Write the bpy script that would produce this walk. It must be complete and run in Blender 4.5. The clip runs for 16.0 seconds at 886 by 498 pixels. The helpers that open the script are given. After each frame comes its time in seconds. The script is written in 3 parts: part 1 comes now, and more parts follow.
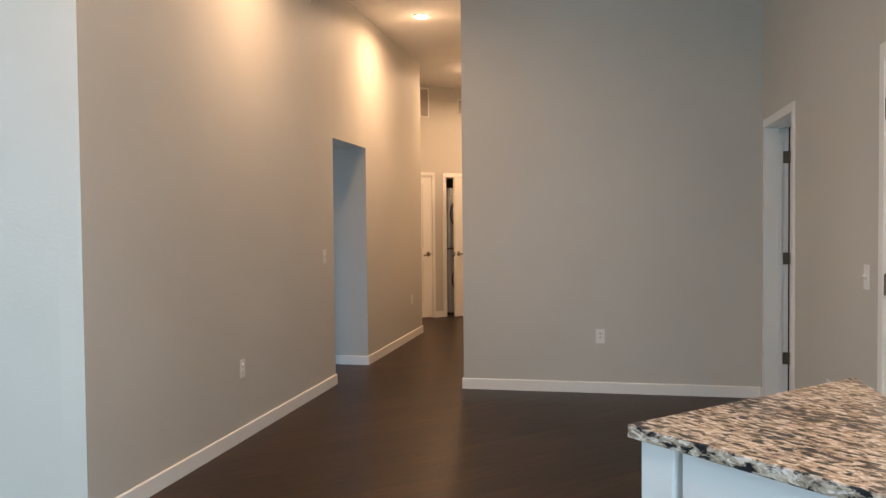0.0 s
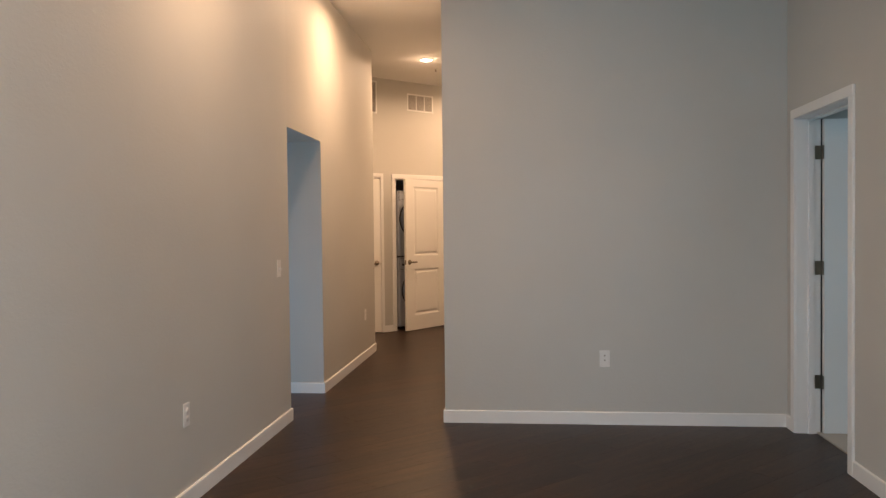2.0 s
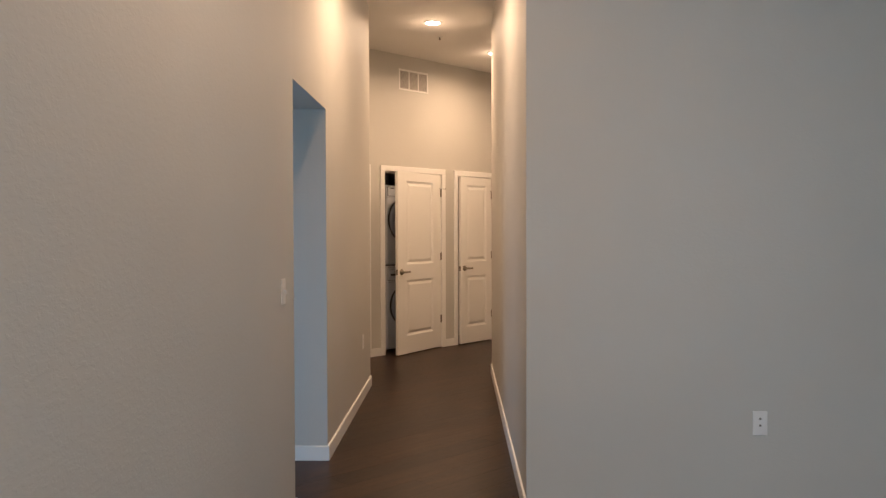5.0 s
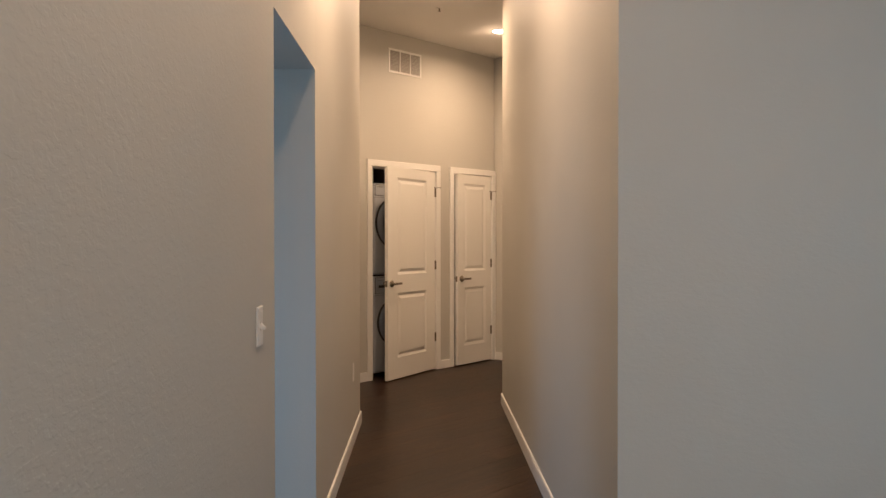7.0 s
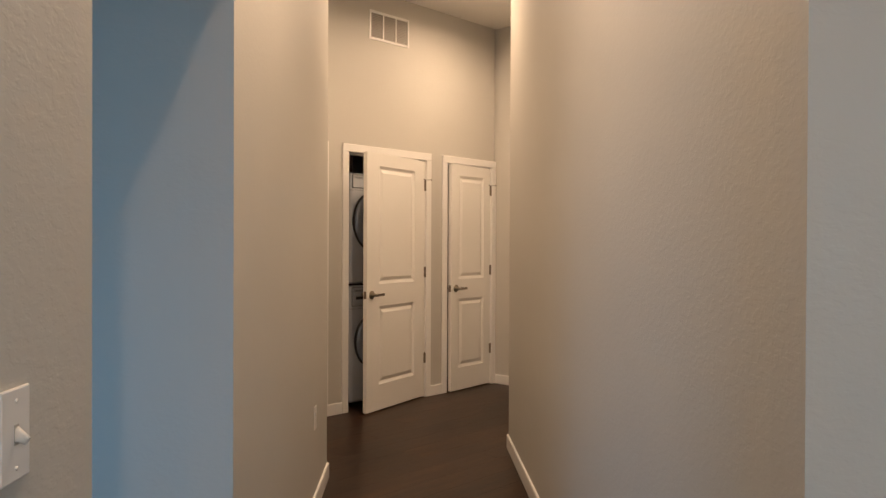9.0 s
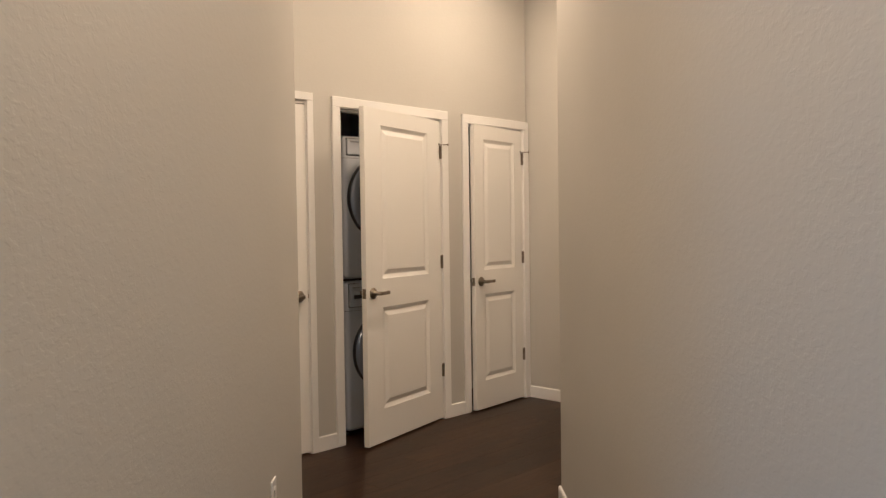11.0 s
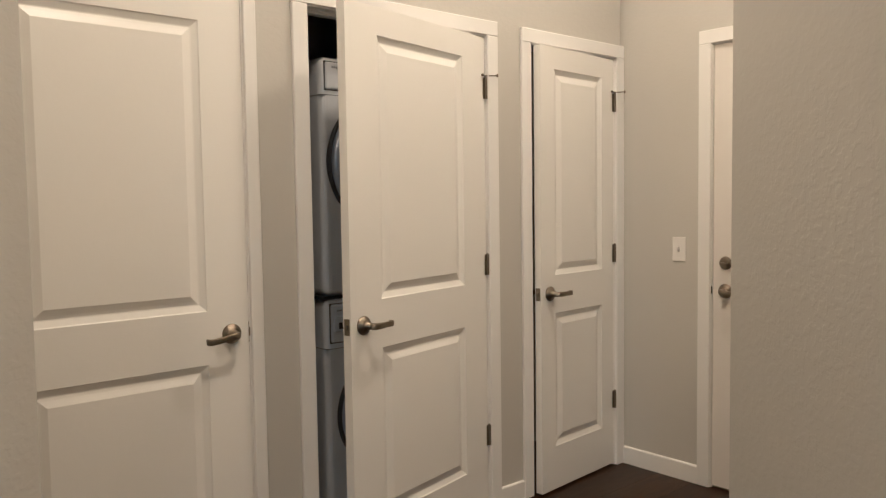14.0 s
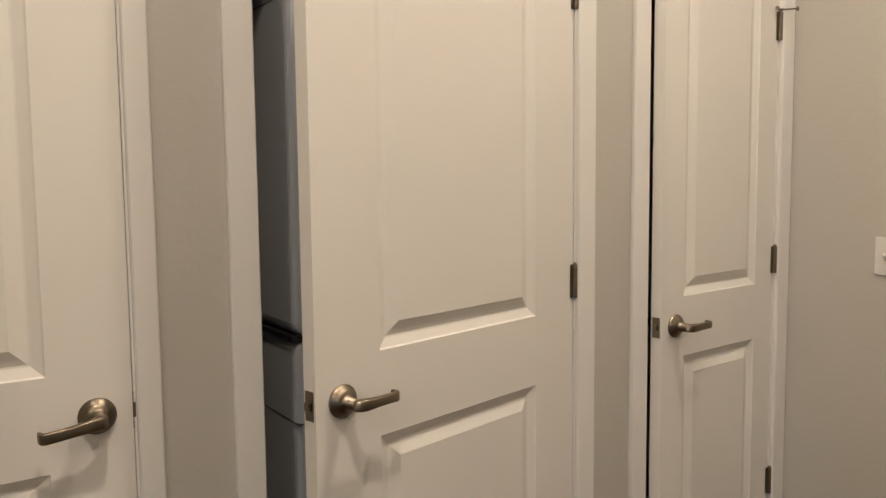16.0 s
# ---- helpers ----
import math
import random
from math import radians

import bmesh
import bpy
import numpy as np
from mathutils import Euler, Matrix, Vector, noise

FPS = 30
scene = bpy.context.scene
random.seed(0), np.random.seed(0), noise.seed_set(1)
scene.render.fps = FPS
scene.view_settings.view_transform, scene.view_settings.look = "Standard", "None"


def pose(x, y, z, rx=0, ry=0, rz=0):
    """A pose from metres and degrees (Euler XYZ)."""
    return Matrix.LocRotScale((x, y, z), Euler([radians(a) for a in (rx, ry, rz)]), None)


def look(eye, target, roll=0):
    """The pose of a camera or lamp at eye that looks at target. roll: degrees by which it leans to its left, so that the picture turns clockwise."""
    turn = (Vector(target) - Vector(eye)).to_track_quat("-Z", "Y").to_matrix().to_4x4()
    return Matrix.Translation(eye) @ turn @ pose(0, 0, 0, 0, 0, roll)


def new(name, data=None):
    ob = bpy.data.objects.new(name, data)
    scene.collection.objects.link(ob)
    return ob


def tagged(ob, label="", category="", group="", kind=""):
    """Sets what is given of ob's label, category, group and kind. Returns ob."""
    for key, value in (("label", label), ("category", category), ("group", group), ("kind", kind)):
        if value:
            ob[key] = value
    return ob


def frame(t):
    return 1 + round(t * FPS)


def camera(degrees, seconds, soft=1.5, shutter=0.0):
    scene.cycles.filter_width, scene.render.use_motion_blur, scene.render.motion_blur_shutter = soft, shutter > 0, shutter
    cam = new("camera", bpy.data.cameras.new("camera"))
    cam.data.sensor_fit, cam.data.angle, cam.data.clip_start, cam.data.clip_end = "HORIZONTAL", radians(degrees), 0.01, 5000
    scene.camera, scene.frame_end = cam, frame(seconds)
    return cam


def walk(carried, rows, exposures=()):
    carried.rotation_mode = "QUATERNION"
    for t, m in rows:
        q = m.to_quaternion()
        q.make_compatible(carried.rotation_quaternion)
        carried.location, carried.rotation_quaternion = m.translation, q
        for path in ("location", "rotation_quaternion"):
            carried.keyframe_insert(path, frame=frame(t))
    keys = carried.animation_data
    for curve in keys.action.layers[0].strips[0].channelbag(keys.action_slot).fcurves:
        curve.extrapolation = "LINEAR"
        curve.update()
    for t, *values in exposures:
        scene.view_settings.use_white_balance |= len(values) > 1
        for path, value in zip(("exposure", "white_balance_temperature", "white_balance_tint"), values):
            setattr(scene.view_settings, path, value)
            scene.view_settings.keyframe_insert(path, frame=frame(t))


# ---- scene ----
cam = camera(58.61, 16.0, soft=1.4)
PATH = [
    (0, pose(1.131, -0.764, 1.360, 88.22, 0.55, 11.61)),
    (0.5, pose(1.034, -0.521, 1.356, 89.60, 0.04, 9.66)),
    (1, pose(0.851, -0.333, 1.368, 89.43, 0.61, 7.77)),
    (1.5, pose(0.680, -0.146, 1.364, 88.96, 0.87, 6.44)),
    (2, pose(0.530, 0.126, 1.357, 88.62, 0.63, 5.73)),
    (2.5, pose(0.417, 0.378, 1.359, 88.42, 0.54, 5.60)),
    (3, pose(0.221, 0.664, 1.361, 88.83, 0.27, 4.83)),
    (3.5, pose(0.087, 0.938, 1.372, 88.92, 0.13, 4.13)),
    (4, pose(-0.057, 1.257, 1.377, 88.92, -0.10, 3.15)),
    (6.5, pose(-0.625, 2.764, 1.357, 88.57, 0.45, -0.95)),
    (7, pose(-0.646, 3.085, 1.362, 89.22, 0.03, -1.22)),
    (7.5, pose(-0.637, 3.407, 1.350, 89.67, -0.13, -1.51)),
    (8, pose(-0.641, 3.749, 1.396, 89.66, -0.23, -1.79)),
    (8.5, pose(-0.636, 4.113, 1.365, 89.79, -0.18, -2.31)),
    (9, pose(-0.643, 4.413, 1.344, 89.51, -0.26, -2.08)),
    (11.5, pose(-0.592, 6.209, 1.319, 88.26, 1.28, -0.22)),
    (12, pose(-0.531, 6.540, 1.321, 88.11, 1.01, 1.37)),
    (12.5, pose(-0.516, 6.894, 1.336, 87.88, 0.97, 2.60)),
    (13, pose(-0.492, 7.217, 1.345, 87.29, 0.78, 3.28)),
    (13.5, pose(-0.492, 7.543, 1.351, 86.92, 0.76, 3.64)),
    (14, pose(-0.502, 7.881, 1.364, 86.43, 0.82, 3.96)),
    (14.5, pose(-0.447, 8.215, 1.363, 85.73, 0.52, 4.60)),
    (15, pose(-0.400, 8.516, 1.362, 85.52, 0.51, 6.10)),
    (15.5, pose(-0.453, 8.849, 1.372, 84.89, 0.09, 7.85)),
    (16, pose(-0.497, 9.159, 1.351, 85.08, 0.60, 10.86)),
]
walk(cam, PATH, exposures=[(0.0, 0.08, 6350, 13), (4.0, 0.06, 5750, 11), (6.5, -0.10, 5650, 8), (9.0, -0.02, 5500, 6), (11.5, 0.12, 4800, 1), (16.0, 0.15, 4550, -2)])

# ---- plan (metres) ----
H = 3.376            # ceiling
XL = -1.135          # left wall of the hall
XR = -0.021          # right wall of the hall
XW = 2.305           # right wall of the main room
YB = 5.643           # wall facing the main room
Y0 = 2.330           # corner of the left wall
YO1, YO2, ZO = 5.638, 6.582, 2.106   # side opening
YL, YR = 8.907, 9.548                # ends of the hall walls
T = 0.12
SOUTH, WEST = -2.5, -4.7
ANG = 44.92
CORNER = (0.1155, 11.929)
DW = pose(CORNER[0], CORNER[1], 0, 0, 0, ANG)          # wall with the closet doors: x along it, room at -y
SW = DW @ pose(0.016, 0, 0, 0, 0, -90)     # wall with the entry door
CAS, REV = 0.062, 0.004
TW = 0.15
ZTOP = 2.115         # top of the casings

# ---- world, sun and large lights ----
world = bpy.data.worlds.new("sky")
scene.world = world
world.use_nodes = True
wn = world.node_tree
sky = wn.nodes.new("ShaderNodeTexSky")
sky.sky_type = "NISHITA"
sky.sun_disc = False
sky.sun_elevation, sky.sun_rotation = radians(35), radians(150)
wn.nodes["Background"].inputs[1].default_value = 0.08
wn.links.new(sky.outputs[0], wn.nodes["Background"].inputs[0])
sun = new("sun", bpy.data.lights.new("sun", "SUN"))
sun.data.energy, sun.data.angle, sun.data.color = 0.8, radians(12), (1.0, 0.96, 0.9)
sun.matrix_world = look((0, -30, 30), (-8, 0, 0))

WARM = (1.0, 0.615, 0.345)
DAY = (0.575, 0.82, 1.0)


def area(name, m, power, colour, sx, sy, spread=180, shape="RECTANGLE"):
    lamp = new(name, bpy.data.lights.new(name, "AREA"))
    lamp.data.energy, lamp.data.color, lamp.data.shape = power, colour, shape
    lamp.data.size, lamp.data.size_y, lamp.data.spread = sx, sy, radians(spread)
    lamp.matrix_world = m
    return lamp


DAY_MAIN, DAY_BED, DAY_SIDE, FILL_EAST, LAMP_W = 130, 21, 12, 88, 24
area("window_light", look((-2.75, SOUTH + 0.14, 1.35), (-2.75, 5, -1.2)), DAY_MAIN, DAY, 3.0, 1.9)
area("bedroom_window_light", look((-2.73, 4.8, 0.55), (0, 4.8, 0.55)), DAY_BED, (0.42, 0.71, 1.0), 1.2, 0.85)
area("side_room_window_light", look((4.6, 5.0, 1.5), (0, 4.6, 1.2)), DAY_SIDE, DAY, 1.0, 1.4)
# Fill from the east, added to lift the left hall wall.
area("east_fill_light", look((XW + TW + 0.08, -1.45, 1.25), (0, -1.45, 0.7)), FILL_EAST, DAY, 1.7, 2.2)
DOWNLIGHTS = [(-0.60, 3.93), (-0.601, 6.734), (-0.584, 9.457), (0.070, 10.760), (-0.60, 1.2), (1.65, 0.75)]
for x, y in DOWNLIGHTS:
    area("downlight_lamp", look((x, y, H - 0.026), (x, y, 0)), LAMP_W * (1.2 if 9 < y < 10 else 1.1 if y > 10 else 1.2 if y > 6 else 0.95), WARM, 0.11, 0.11, 165, "DISK")
    # Added bare fill below each fixture, brightening the ceiling and upper walls.
    rim = new("downlight_ceiling_fill", bpy.data.lights.new("downlight_ceiling_fill", "POINT"))
    rim.data.energy, rim.data.color, rim.data.shadow_soft_size = 2.0, WARM, 0.05
    rim.location = (x, y, H - 0.13)

# ---- materials ----


def material(name, colour, rough=0.5, metal=0.0):
    m = bpy.data.materials.new(name)
    m.use_nodes = True
    b = m.node_tree.nodes["Principled BSDF"]
    b.inputs["Base Color"].default_value = (*colour, 1)
    b.inputs["Roughness"].default_value = rough
    b.inputs["Metallic"].default_value = metal
    return m, m.node_tree.nodes, m.node_tree.links, b


def texco(n, l, scale=(1, 1, 1), rot=(0, 0, 0), use="Object"):
    c = n.new("ShaderNodeTexCoord")
    g = n.new("ShaderNodeMapping")
    g.inputs["Scale"].default_value = scale
    g.inputs["Rotation"].default_value = rot
    l.new(c.outputs[use], g.inputs["Vector"])
    return g.outputs["Vector"]


def noise_tex(n, l, vec, scale, detail=3, rough=0.5):
    t = n.new("ShaderNodeTexNoise")
    t.inputs["Scale"].default_value = scale
    t.inputs["Detail"].default_value = detail
    t.inputs["Roughness"].default_value = rough
    l.new(vec, t.inputs["Vector"])
    return t.outputs["Fac"]


def ramp(n, l, fac, stops):
    r = n.new("ShaderNodeValToRGB")
    e = r.color_ramp.elements
    while len(e) < len(stops):
        e.new(0.5)
    for k, (p, c) in enumerate(stops):
        e[k].position, e[k].color = p, (*c, 1) if len(c) == 3 else c
    l.new(fac, r.inputs["Fac"])
    return r.outputs["Color"]


def bump(n, l, b, fac, strength, distance, prior=None):
    p = n.new("ShaderNodeBump")
    p.inputs["Strength"].default_value = strength
    p.inputs["Distance"].default_value = distance
    l.new(fac, p.inputs["Height"])
    if prior:
        l.new(prior, p.inputs["Normal"])
    l.new(p.outputs["Normal"], b.inputs["Normal"])
    return p.outputs["Normal"]


def painted(name, colour, rough, grain, height, spread=0.03):
    m, n, l, b = material(name, colour, rough)
    v = texco(n, l)
    large = noise_tex(n, l, v, 0.9, 3)
    lo = tuple(c * (1 - spread) for c in colour)
    hi = tuple(min(1, c * (1 + spread)) for c in colour)
    l.new(ramp(n, l, large, [(0.3, lo), (0.7, hi)]), b.inputs["Base Color"])
    first = bump(n, l, b, noise_tex(n, l, v, grain, 2, 0.55), 0.5, height)
    bump(n, l, b, noise_tex(n, l, v, grain * 0.25, 2), 0.25, height * 2, first)
    return m




def textured_wall(name, colour):
    """Eggshell paint over a sprayed orange-peel texture: soft flattened blobs and a fine stipple."""
    m, n, l, b = material(name, colour, 0.55)
    v = texco(n, l)
    lo = tuple(c * 0.96 for c in colour)
    hi = tuple(c * 1.03 for c in colour)
    l.new(ramp(n, l, noise_tex(n, l, v, 0.8, 4), [(0.3, lo), (0.7, hi)]), b.inputs["Base Color"])
    warp = n.new("ShaderNodeTexNoise")
    warp.inputs["Scale"].default_value = 22
    l.new(v, warp.inputs["Vector"])
    bend = n.new("ShaderNodeVectorMath")
    bend.operation = "MULTIPLY_ADD"
    bend.inputs[1].default_value = (0.02, 0.02, 0.01)
    l.new(warp.outputs["Color"], bend.inputs[0])
    l.new(v, bend.inputs[2])
    squash = n.new("ShaderNodeMapping")
    squash.inputs["Scale"].default_value = (1, 1, 1.7)
    l.new(bend.outputs[0], squash.inputs["Vector"])
    blobs = ramp(n, l, noise_tex(n, l, squash.outputs[0], 46, 2, 0.5), [(0.44, (0, 0, 0)), (0.60, (1, 1, 1))])
    first = bump(n, l, b, noise_tex(n, l, v, 150, 2, 0.5), 0.3, 0.0004)
    second = bump(n, l, b, blobs, 0.30, 0.0006, first)
    bump(n, l, b, noise_tex(n, l, v, 5, 2), 0.15, 0.003, second)
    return m


MAT_WALL = textured_wall("wall_paint", (0.56, 0.54, 0.487))
MAT_CEIL = painted("ceiling_paint", (0.80, 0.78, 0.74), 0.85, 70, 0.0007)
MAT_TRIM = painted("trim_paint", (0.83, 0.815, 0.775), 0.34, 30, 0.0003, 0.015)
MAT_DOOR = painted("door_paint", (0.84, 0.82, 0.765), 0.36, 60, 0.0003, 0.015)
MAT_STEELDOOR = painted("entry_door_paint", (0.78, 0.74, 0.68), 0.38, 60, 0.0002, 0.015)
MAT_PLATE = painted("switch_plastic", (0.80, 0.78, 0.74), 0.3, 40, 0.0001, 0.01)
# Grey that stands for the shade behind the vent slats.
MAT_GRILLE = material("grille_shadow", (0.30, 0.28, 0.25), 0.8)[0]
# White slats given a darker tone: their shade is put into the colour.
MAT_SHADED = painted("shaded_white_paint", (0.50, 0.47, 0.42), 0.5, 40, 0.0002, 0.015)
MAT_DARK = material("dark_gap", (0.01, 0.01, 0.01), 0.8)[0]
MAT_BLACK = material("black_plastic", (0.015, 0.015, 0.017), 0.3)[0]


def make_nickel():
    m, n, l, b = material("satin_nickel", (0.235, 0.20, 0.15), 0.30, 1.0)
    v = texco(n, l, (1, 1, 60))
    f = noise_tex(n, l, v, 40, 2)
    r = n.new("ShaderNodeMapRange")
    r.inputs["To Min"].default_value, r.inputs["To Max"].default_value = 0.26, 0.42
    l.new(f, r.inputs["Value"])
    l.new(r.outputs[0], b.inputs["Roughness"])
    return m


MAT_NICKEL = make_nickel()
MAT_ENAMEL = painted("appliance_enamel", (0.52, 0.54, 0.57), 0.28, 20, 0.0002, 0.01)
MAT_CHROME = material("door_trim_metal", (0.45, 0.47, 0.5), 0.25, 1.0)[0]
MAT_RING = material("door_ring_dark", (0.03, 0.03, 0.035), 0.35)[0]


def make_glass(name, colour):
    m, n, l, b = material(name, colour, 0.08)
    b.inputs["Transmission Weight"].default_value = 0.6
    b.inputs["IOR"].default_value = 1.45
    return m


MAT_BOWL = make_glass("appliance_glass", (0.04, 0.045, 0.055))
MAT_BOWL_RIM = material("door_rim_plastic", (0.34, 0.38, 0.46), 0.22, 0.3)[0]


def make_wood():
    m, n, l, b = material("dark_wood_plank", (0.05, 0.03, 0.02), 0.36)
    v = texco(n, l, (1.0, 9.0, 1.0))
    info = n.new("ShaderNodeObjectInfo")
    add = n.new("ShaderNodeVectorMath")
    add.operation = "ADD"
    sc = n.new("ShaderNodeVectorMath")
    sc.operation = "SCALE"
    l.new(info.outputs["Location"], sc.inputs[0])
    sc.inputs["Scale"].default_value = 7.3
    l.new(v, add.inputs[0])
    l.new(sc.outputs[0], add.inputs[1])
    g1 = noise_tex(n, l, add.outputs[0], 2.2, 6, 0.68)
    g2 = noise_tex(n, l, add.outputs[0], 22.0, 4, 0.6)
    col = ramp(n, l, g1, [(0.28, (0.011, 0.0049, 0.0018)), (0.5, (0.026, 0.0112, 0.0040)), (0.72, (0.056, 0.0255, 0.0100))])
    tone = n.new("ShaderNodeHueSaturation")
    mr = n.new("ShaderNodeMapRange")
    mr.inputs["To Min"].default_value, mr.inputs["To Max"].default_value = 0.72, 1.30
    l.new(info.outputs["Random"], mr.inputs["Value"])
    l.new(mr.outputs[0], tone.inputs["Value"])
    l.new(col, tone.inputs["Color"])
    l.new(tone.outputs[0], b.inputs["Base Color"])
    rr = n.new("ShaderNodeMapRange")
    rr.inputs["To Min"].default_value, rr.inputs["To Max"].default_value = 0.24, 0.46
    l.new(g2, rr.inputs["Value"])
    l.new(rr.outputs[0], b.inputs["Roughness"])
    bump(n, l, b, g2, 0.25, 0.0006)
    b.inputs["Specular IOR Level"].default_value = 0.20
    return m


MAT_WOOD = make_wood()


def make_granite():
    """White, tan and black granite: crystals drawn out one way, crossed by dark mica streaks."""
    m, n, l, b = material("granite", (0.5, 0.4, 0.3), 0.14)
    v = texco(n, l, (0.45, 1.0, 1.0), (0, 0, radians(18)))
    warp = n.new("ShaderNodeTexNoise")
    warp.inputs["Scale"].default_value, warp.inputs["Detail"].default_value = 60, 3
    l.new(v, warp.inputs["Vector"])
    bend = n.new("ShaderNodeVectorMath")
    bend.operation = "MULTIPLY_ADD"
    bend.inputs[1].default_value = (0.02, 0.02, 0.02)
    l.new(warp.outputs["Color"], bend.inputs[0])
    l.new(v, bend.inputs[2])
    vo = n.new("ShaderNodeTexVoronoi")
    vo.inputs["Scale"].default_value = 175
    l.new(bend.outputs[0], vo.inputs["Vector"])
    cell = n.new("ShaderNodeSeparateColor")
    l.new(vo.outputs["Color"], cell.inputs[0])
    light = ramp(n, l, cell.outputs[0], [(0.0, (0.34, 0.27, 0.20)), (0.3, (0.52, 0.43, 0.33)), (0.6, (0.68, 0.60, 0.50)), (0.9, (0.80, 0.76, 0.70))])
    streak = noise_tex(n, l, bend.outputs[0], 66, 5, 0.62)
    clump = noise_tex(n, l, v, 9, 3)
    both = n.new("ShaderNodeMath")
    both.operation = "MULTIPLY_ADD"
    both.inputs[1].default_value = 0.35
    l.new(clump, both.inputs[0])
    l.new(streak, both.inputs[2])
    dark = ramp(n, l, both.outputs[0], [(0.71, (0, 0, 0)), (0.76, (1, 1, 1))])
    mid = ramp(n, l, both.outputs[0], [(0.61, (0, 0, 0)), (0.71, (1, 1, 1))])

    def blend(fac, a, c, amount=1.0):
        x = n.new("ShaderNodeMix")
        x.data_type = "RGBA"
        k = n.new("ShaderNodeMath")
        k.operation = "MULTIPLY"
        k.inputs[1].default_value = amount
        l.new(fac, k.inputs[0])
        l.new(k.outputs[0], x.inputs["Factor"])
        l.new(a, x.inputs["A"])
        x.inputs["B"].default_value = (*c, 1)
        return x.outputs["Result"]

    col = blend(dark, blend(mid, light, (0.20, 0.15, 0.11), 0.7), (0.020, 0.022, 0.026))
    l.new(col, b.inputs["Base Color"])
    return m


MAT_GRANITE = make_granite()
MAT_CABINET = painted("cabinet_paint", (0.74, 0.74, 0.72), 0.36, 30, 0.0003, 0.015)
MAT_CARPET = painted("beige_carpet", (0.42, 0.37, 0.30), 0.95, 220, 0.004, 0.12)


def make_glow(name, colour, strength):
    m, n, l, b = material(name, (0.9, 0.9, 0.88), 0.5)
    b.inputs["Emission Color"].default_value = (*colour, 1)
    b.inputs["Emission Strength"].default_value = strength
    return m


MAT_LENS = make_glow("downlight_lens", (1.0, 0.80, 0.55), 22)

# ---- mesh helpers ----


def obj(name, bm, mat, parent=None, label="", m=None, kind="", category="", group=""):
    me = bpy.data.meshes.new(name)
    bmesh.ops.recalc_face_normals(bm, faces=bm.faces)
    bm.to_mesh(me)
    bm.free()
    for one in (mat if isinstance(mat, (list, tuple)) else [mat]):
        me.materials.append(one)
    ob = new(name, me)
    if m is not None:
        ob.matrix_world = m
    if parent:
        ob.parent = parent
    return tagged(ob, label, category, group, kind)


def part(name, bm, mat, parent, label="", m=None):
    ob = obj(name, bm, mat, None, label)
    ob.parent = parent
    if m is not None:
        ob.matrix_basis = m
    return ob


def empty(name, m, label="", category="", kind="", group=""):
    ob = new(name)
    ob.empty_display_size = 0.1
    ob.matrix_world = m
    return tagged(ob, label, category, group, kind)


def add_box(bm, x0, y0, z0, x1, y1, z1, bevel=0.0, seg=1):
    made = bmesh.ops.create_cube(bm, size=1)["verts"]
    for v in made:
        v.co = Vector((x0 + (v.co.x + 0.5) * (x1 - x0), y0 + (v.co.y + 0.5) * (y1 - y0), z0 + (v.co.z + 0.5) * (z1 - z0)))
    if bevel:
        edges = list({e for v in made for e in v.link_edges})
        bmesh.ops.bevel(bm, geom=edges, offset=bevel, segments=seg, affect="EDGES", profile=0.5)
    return bm


def box(x0, y0, z0, x1, y1, z1, bevel=0.0, seg=1):
    return add_box(bmesh.new(), x0, y0, z0, x1, y1, z1, bevel, seg)


def add_lathe(bm, profile, seg=24, m=None):
    """Profile: (radius, height) pairs turned about local z."""
    rings = []
    for r, h in profile:
        if r < 1e-6:
            rings.append([bm.verts.new((0, 0, h))])
        else:
            rings.append([bm.verts.new((r * math.cos(2 * math.pi * k / seg), r * math.sin(2 * math.pi * k / seg), h)) for k in range(seg)])
    for a, b in zip(rings, rings[1:]):
        for k in range(seg):
            q = (k + 1) % seg
            if len(a) == 1 and len(b) > 1:
                bm.faces.new((a[0], b[k], b[q]))
            elif len(b) == 1 and len(a) > 1:
                bm.faces.new((a[k], a[q], b[0]))
            elif len(a) > 1:
                bm.faces.new((a[k], a[q], b[q], b[k]))
    verts = [v for r in rings for v in r]
    if m is not None:
        for v in verts:
            v.co = m @ v.co
    for f in bm.faces:
        f.smooth = True
    return bm


def lathe(profile, seg=24, m=None):
    return add_lathe(bmesh.new(), profile, seg, m)


def sweep(points, sizes, seg=12, power=0.6):
    """A bar along points with rounded rectangular sections (half width, half height)."""
    bm = bmesh.new()
    rings = []
    for k, p in enumerate(points):
        p = Vector(p)
        a, b = Vector(points[max(0, k - 1)]), Vector(points[min(len(points) - 1, k + 1)])
        t = (b - a).normalized()
        side = Vector((0, 0, 1)).cross(t)
        side = side.normalized() if side.length > 1e-4 else Vector((1, 0, 0))
        up = t.cross(side).normalized()
        ring = []
        for q in range(seg):
            c, s = math.cos(2 * math.pi * q / seg), math.sin(2 * math.pi * q / seg)
            ring.append(bm.verts.new(p + side * sizes[k][0] * math.copysign(abs(c) ** power, c) + up * sizes[k][1] * math.copysign(abs(s) ** power, s)))
        rings.append(ring)
    for a, b in zip(rings, rings[1:]):
        for q in range(seg):
            bm.faces.new((a[q], a[(q + 1) % seg], b[(q + 1) % seg], b[q]))
    bm.faces.new(rings[0])
    bm.faces.new(rings[-1])
    for f in bm.faces:
        f.smooth = len(f.verts) == 4
    return bm


